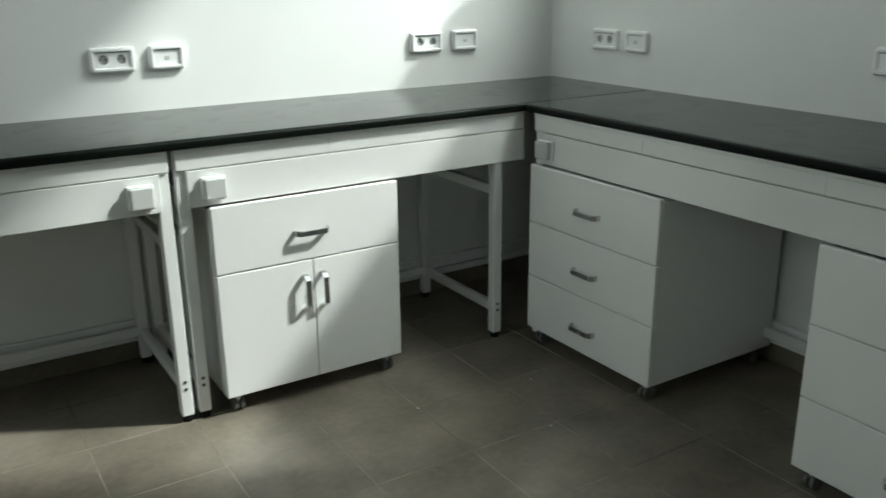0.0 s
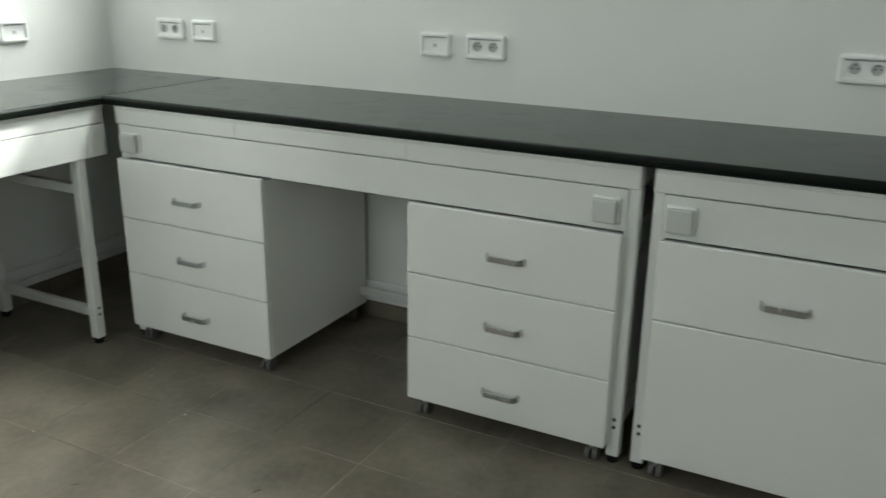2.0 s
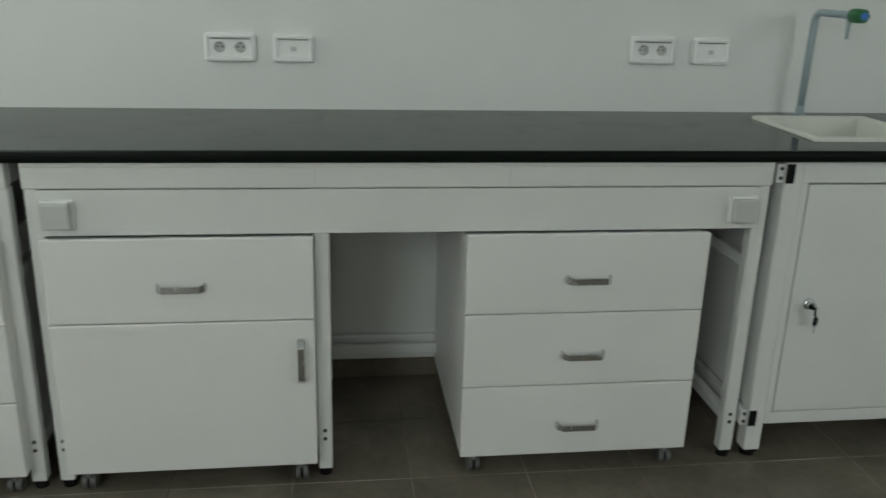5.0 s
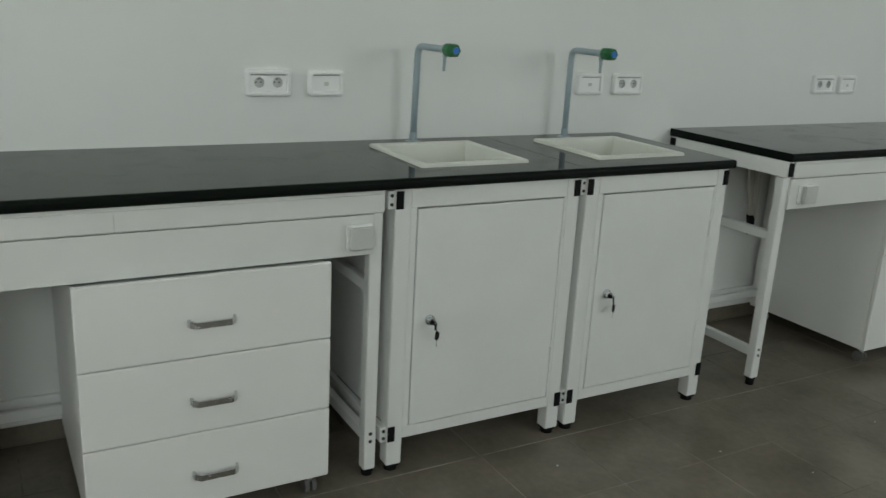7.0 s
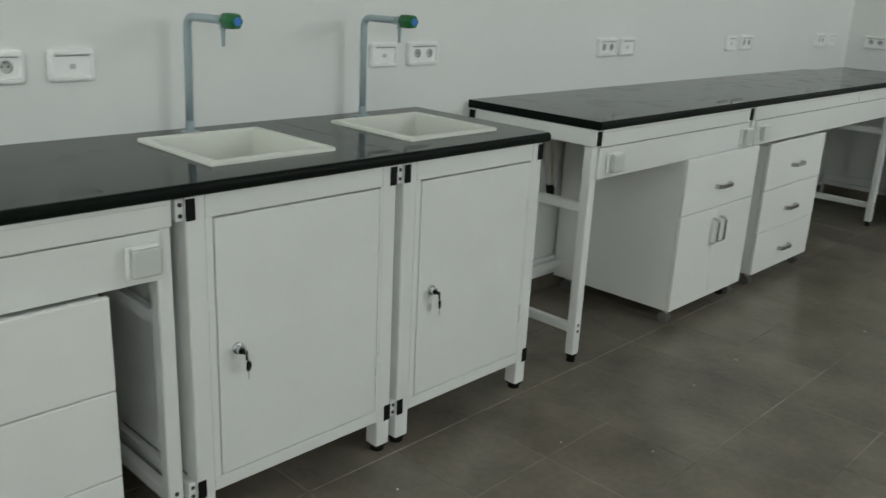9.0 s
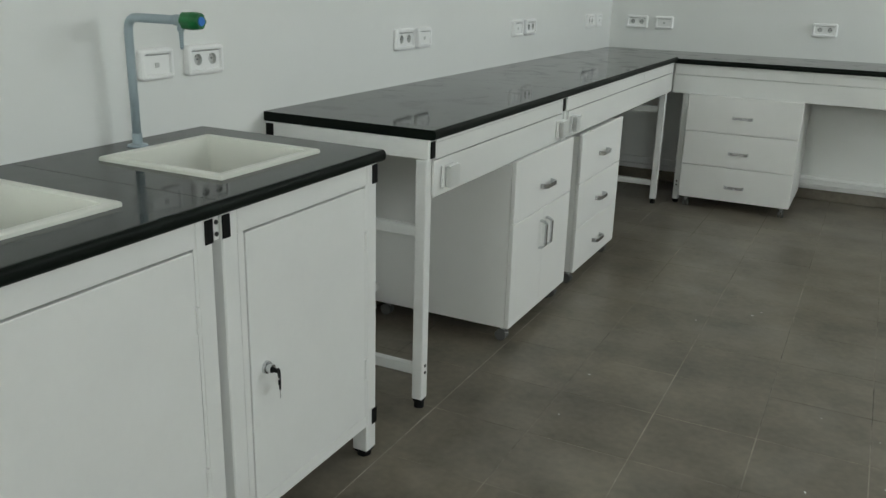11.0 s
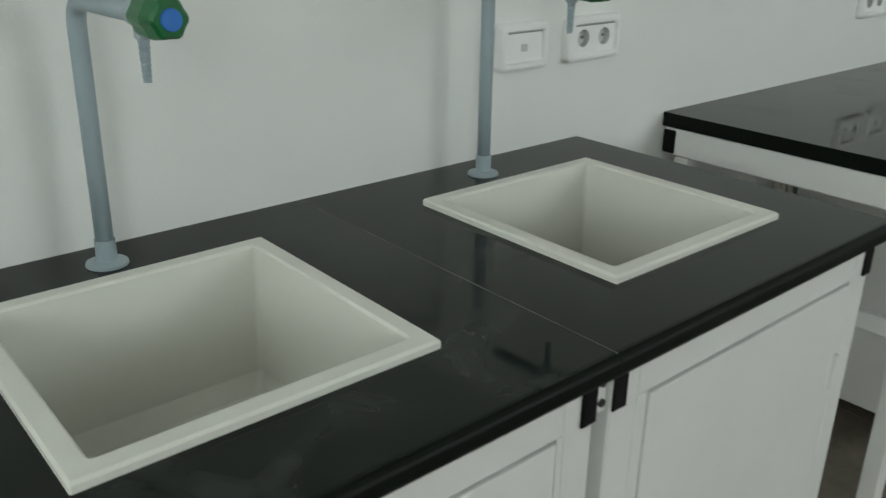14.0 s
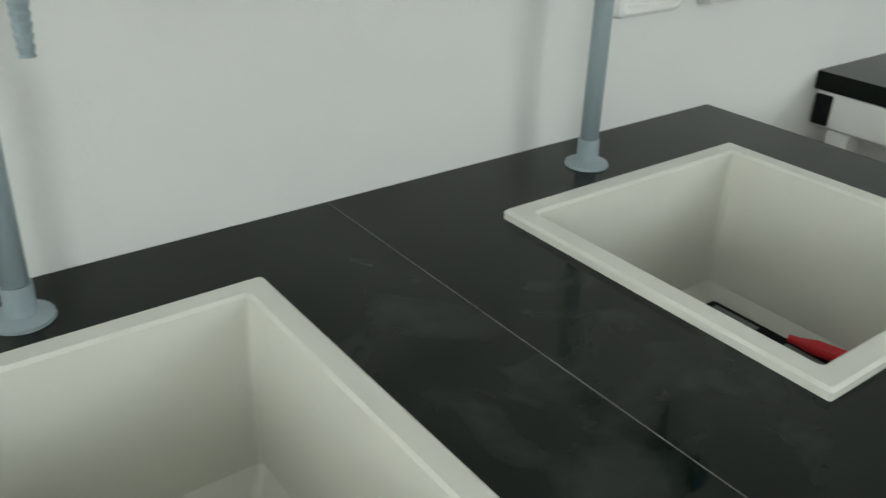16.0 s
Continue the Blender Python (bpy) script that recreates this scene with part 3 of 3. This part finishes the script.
def lab_tap(m):
    """A swan-neck laboratory tap: flange, sleeve, bent pole, ribbed nozzle and a green knob with a blue cap."""
    ob = empty("lab_tap", m)
    high = 0.328
    part("flange", add_rod(rod((0, 0, 0), (0, 0, 0.0035), 0.0268, 0.026, 32), (0, 0, 0.0035), (0, 0, 0.007), 0.025, 0.0145, 32), TAP_GREY, ob, smooth=False)
    part("sleeve", rod((0, 0, 0.006), (0, 0, 0.034), 0.0132, 0.0128, 24), TAP_GREY, ob)
    line = [(0, 0, 0.03), (0, 0, 0.2)] + bend((0, 0, high), (0, 0, 0), (0, -0.2, high), 0.034) + [(0, -0.172, high)]
    part("pole", add_tube(bmesh.new(), line, 0.0112, 18), TAP_GREY, ob, "blue-grey coated pole", True)
    part("valve", rod((0, -0.16, high), (0, -0.19, high), 0.0135, 0.0135, 20), TAP_GREY, ob)
    spout = [(0, -0.176, high - 0.005), (0, -0.176, high - 0.024), (0, -0.176, high - 0.026)]
    radii = [0.009, 0.009, 0.0062]
    for k in range(7):
        z = high - 0.027 - 0.006 * k
        spout += [(0, -0.176, z), (0, -0.176, z - 0.0045), (0, -0.176, z - 0.006)]
        radii += [0.0064 - 0.0002 * k, 0.0052 - 0.0002 * k, 0.0062 - 0.0002 * k]
    part("nozzle", add_tube(bmesh.new(), spout, radii, 14), TAP_GREY, ob, "ribbed hose nozzle")
    bm = bmesh.new()
    rings = []
    for y, r in ((-0.187, 0.017), (-0.190, 0.0205), (-0.22, 0.022), (-0.238, 0.0195), (-0.242, 0.0165)):
        rings.append([bm.verts.new(((r + 0.0011 * math.cos(6 * a)) * math.cos(a), y, high + (r + 0.0011 * math.cos(6 * a)) * math.sin(a))) for a in (2 * math.pi * k / 48 for k in range(48))])
    for a, b in zip(rings, rings[1:]):
        for k in range(48):
            bm.faces.new((a[k], a[(k + 1) % 48], b[(k + 1) % 48], b[k]))
    bm.faces.new(rings[0])
    bm.faces.new(rings[-1])
    bmesh.ops.recalc_face_normals(bm, faces=bm.faces)
    knob = part("knob", bm, GREEN, ob, "green plastic knob")
    part("knob_cap", rod((0, -0.2415, high), (0, -0.2445, high), 0.0115, 0.0105, 20), BLUE, knob, "blue cap")
    return tagged(ob, "blue-grey swan-neck laboratory tap with a green knob", "tap", "laboratory taps")


# ---- east side: two benches, two sinks, two more benches ----
LIFT = 0.01  # the two far benches are raised on their feet to fit the camera's view
E_TOPS = ((4.547, 1.952, "glossy black worktop on the bench by the corner"), (2.595, 1.9383, "glossy black worktop beside the sinks"))
for y, length, label in E_TOPS:
    worktop(on_east(y), length, label)
for y in (0.6565, 0.0):
    worktop(on_east(y), 0.65 if y == 0.0 else 0.656, "black worktop with a sink cut-out and dust smears", (0.158, 0.496, -0.495, -0.159) if y == 0.0 else (0.161, 0.498, -0.485, -0.149))
seam = part("silicone_seam", box((0.6555, -0.632, TOP - 0.004), (0.6566, -0.004, TOP + 0.0004)), SEAM_GREY, bpy.data.objects["worktop.002"], "pale silicone joint")
worktop(on_east(-0.94) @ pose(0, 0, LIFT), 1.255, "glossy black worktop with a free end")
worktop(on_east(-2.196) @ pose(0, 0, LIFT), 2.044, "glossy black worktop in the far corner")

lab_bench(on_east(4.52), 1.907, (), "white steel bench frame in the corner", marks=(0.55, 1.2))
lab_bench(on_east(2.578), 1.892, (0.685,), "white steel bench frame beside the sinks", marks=(0.69, 1.18))
lab_bench(on_east(-0.945), 1.235, (), "white steel bench frame with an open end", caps=(True, True), lift=LIFT)
lab_bench(on_east(-2.2), 1.98, (), "white steel bench frame running into the far corner", over=(0.0, 0.06), marks=(0.6, 1.3), lift=LIFT)
for y in (4.44, 2.697, 2.5, 0.765, -1.06, -2.11, -2.285):
    apron_switch(on_east(y) @ pose(0, 0, LIFT if y < 0 else 0.0), 0)

mobile_cabinet(on_east(4.17), "drawers", "white mobile drawer cabinet in the bench corner")
mobile_cabinet(on_east(2.97), "drawers", "white mobile drawer cabinet beside a bench leg")
mobile_cabinet(on_east(2.22), "door", "white mobile cabinet with a drawer over one door")
mobile_cabinet(on_east(1.18), "drawers", "white mobile drawer cabinet beside the sinks")
mobile_cabinet(on_east(-1.9), "doors", "white mobile cabinet with a drawer over two doors", top=0.732)
mobile_cabinet(on_east(-2.68), "drawers", "white mobile drawer cabinet beside a two-door cabinet", top=0.72)

for y, wide in ((0.65, 0.646), (-0.0245, 0.6235)):
    sink_cabinet(on_east(y), wide)
for y, deep in ((0.327, -0.317), (-0.327, -0.329)):
    sink(on_east(y) @ pose(0, deep, TOP))
lab_tap(on_east(0.326) @ pose(0, -0.068, TOP, 0, 0.9, 2.5))
lab_tap(on_east(-0.322) @ pose(0, -0.076, TOP))

SOCKET_Z = 1.112
for y, double in ((4.82, 1), (4.637, 0), (3.547, 0), (3.349, 1), (2.145, 1), (1.957, 0), (0.825, 1), (0.628, 0), (-0.474, 0), (-0.666, 1), (-1.862, 1), (-2.03, 0), (-3.095, 0), (-3.28, 1), (-4.37, 1), (-4.56, 0)):
    wall_socket(on_east(y) @ pose(0, 0, SOCKET_Z + (0.01 if y < 1 else 0.0)), double)

# ---- north side ----
worktop(on_north(-1.925), 1.925, "glossy black worktop reaching into the corner")
worktop(on_north(-3.86), 1.935, "glossy black worktop catching the sun")
lab_bench(on_north(-1.927), 1.212, (), "white steel bench frame against the sunlit wall", over=(0.0, 0.091), marks=(0.5,))
lab_bench(on_north(-3.845), 1.898, (), "white steel bench frame at the far end of the sunlit wall")
for x in (-1.82, -2.037):
    apron_switch(on_north(x), 0)
mobile_cabinet(on_north(-1.52), "doors", "white mobile cabinet with a drawer over two doors, partly sunlit")
for x, double in ((-1.943, 1), (-1.757, 0), (-0.68, 1), (-0.487, 0)):
    wall_socket(on_north(x) @ pose(0, 0, SOCKET_Z), double)

# ---- south side ----
worktop(on_south(0.0), 2.7, "glossy black worktop along the end wall")
lab_bench(on_south(-0.69), 2.0, (), "white steel bench frame along the end wall", over=(0.068, 0.0), marks=(0.75,))
mobile_cabinet(on_south(-1.078) @ pose(0, -0.03, 0), "drawers", "white mobile drawer cabinet at the end wall", width=0.676, top=0.72)
for x, double in ((-0.195, 1), (-0.385, 0), (-1.42, 1)):
    wall_socket(on_south(x) @ pose(0, 0, SOCKET_Z), double)


# ---- small things ----
def hose_bundle():
    """Loose hoses looped on the wall under the bench, behind the cabinet."""
    ob = empty("hose_bundle", pose(-0.045, -1.43, 0.0))
    for dx, dy, low in ((0.0, 0.0, 0.50), (-0.014, -0.022, 0.52), (-0.004, 0.022, 0.54)):
        pts = [(dx, dy, 0.89), (dx, dy - 0.002, 0.78), (dx - 0.003, dy - 0.008, 0.66), (dx - 0.006, dy * 0.4 - 0.02, low + 0.04), (dx - 0.007, dy * 0.3 - 0.028, low)]
        part("hose", add_tube(bmesh.new(), pts, 0.0105, 10), CABLE, ob, "beige flexible hose", True)
    part("hose_end", add_tube(bmesh.new(), [(-0.008, -0.025, 0.53), (-0.009, -0.028, 0.5), (-0.01, -0.03, 0.44)], [0.02, 0.018, 0.014], 14), BLACK, ob, "black rubber hose end")
    return tagged(ob, "beige looped hoses hanging on the wall under a bench", "hose")


hose_bundle()


def sink_tools():
    """A black tool case and a red-handled tool lying in the far sink."""
    floor_z = TOP - 0.205
    case = link("tool_case", box((-0.11, -0.033, 0.0), (0.11, 0.033, 0.03), 0.008, 3), BLACK)
    case.matrix_world = on_east(-0.327) @ pose(0.097, -0.31, floor_z + 0.0005, 0, 0, 90)
    part("case_window", box((0.03, -0.02, 0.0295), (0.095, 0.02, 0.0312), 0.001, 1), DARK_PVC, case, "smoky clear window")
    part("case_label", box((-0.09, -0.018, 0.0295), (-0.01, 0.018, 0.0308), 0.001, 1), DARK_PVC, case)
    tagged(case, "flat black plastic tool case lying in the sink", "case")
    pen = link("marker_pen", rod((0, 0, 0), (0.045, 0, 0), 0.0095, 0.0095, 18), RED)
    part("cap", add_rod(rod((-0.02, 0, 0), (0, 0, 0), 0.0055, 0.0095, 18), (-0.032, 0, 0), (-0.02, 0, 0), 0.0045, 0.0055, 14), RED, pen, "tapered red tip")
    pen.matrix_world = on_east(-0.327) @ pose(0.121, -0.352, floor_z + 0.0402, 0, 0, -75)
    tagged(pen, "red plastic marker lying on a black case", "marker")


sink_tools()


def floor_flecks():
    """Pale crumbs of plaster and a few dark slivers scattered over the tiles."""
    rng = random.Random(7)
    for name, mat, count, label in (("plaster_crumbs", PVC, 46, "pale plaster crumbs scattered over the floor tiles"), ("dark_slivers", BOLT, 7, "thin dark slivers lying on the floor tiles")):
        bm = bmesh.new()
        for _ in range(count):
            x, y, a = rng.uniform(-2.3, -0.75), rng.uniform(-2.6, 4.3), rng.uniform(0, 360)
            long, wide, high = (rng.uniform(0.003, 0.009), rng.uniform(0.002, 0.004), rng.uniform(0.0008, 0.002)) if count > 10 else (rng.uniform(0.02, 0.045), 0.002, 0.0015)
            made = bmesh.ops.create_cube(bm, size=1, matrix=pose(x, y, high / 2 + 0.0004, 0, 0, a) @ Matrix.Diagonal((long, wide, high, 1)))
            bmesh.ops.bevel(bm, geom=list({e for v in made["verts"] for e in v.link_edges}), offset=high * 0.3, segments=1, affect="EDGES")
        tagged(link(name, bm, mat), label, "debris", kind="stuff")


floor_flecks()


# ---- floor tiles ----
PITCH, JOINT = 0.3275, 0.003
tile_bm = bmesh.new()
half = (PITCH - JOINT) / 2
add_box(tile_bm, (-half, -half, -0.0014), (half, half, 0.0))
bmesh.ops.bevel(tile_bm, geom=[e for e in tile_bm.edges if all(v.co.z > -0.001 for v in e.verts)], offset=0.0008, segments=1, affect="EDGES")
tile_mesh = bpy.data.meshes.new("tile")
tile_bm.to_mesh(tile_mesh)
tile_bm.free()
tile_mesh.materials.append(TILE)
near, far = [], []
for i in range(-18, 1):
    for j in range(-16, 17):
        cx, cy = -0.64 + (i + 1.5) * PITCH, (j + 0.5) * PITCH
        x0, x1 = max(cx - half, WEST), min(cx + half, 0.0)
        y0, y1 = max(cy - half, SOUTH), min(cy + half, NORTH)
        if x1 - x0 < 0.02 or y1 - y0 < 0.02:
            continue
        whole = x1 - x0 > 2 * half - 1e-4 and y1 - y0 > 2 * half - 1e-4
        if whole and -2.75 < cx < -0.2 and -4.5 < cy < 5.0 and len(near) < 290:
            near.append((cx, cy))
        else:
            far.append((x0, x1, y0, y1))
for cx, cy in near:
    one = new("tile", tile_mesh)
    one.parent = floor
    one.location = (cx, cy, random.uniform(-0.0003, 0.0003))
bm = bmesh.new()
for x0, x1, y0, y1 in far:
    v = [bm.verts.new(p) for p in ((x0, y0, 0), (x1, y0, 0), (x1, y1, 0), (x0, y1, 0), (x0, y0, -0.0014), (x1, y0, -0.0014), (x1, y1, -0.0014), (x0, y1, -0.0014))]
    for q in ((0, 1, 2, 3), (0, 4, 5, 1), (1, 5, 6, 2), (2, 6, 7, 3), (3, 7, 4, 0)):
        bm.faces.new([v[k] for k in q])
bmesh.ops.recalc_face_normals(bm, faces=bm.faces)
GROUT_PALE = material("pale_grout", (0.3, 0.28, 0.24), 0.9, vary=0.7, scale=3.5, bump=0.2, bump_scale=120)
part("grout_joint", box((-0.6415, SOUTH + 0.02, -0.0013), (-0.6385, NORTH - 0.02, -0.0003)), GROUT_PALE, floor, "pale tile joint along the benches")
tagged(part("tiles_beyond", bm, TILE, floor), kind="stuff")
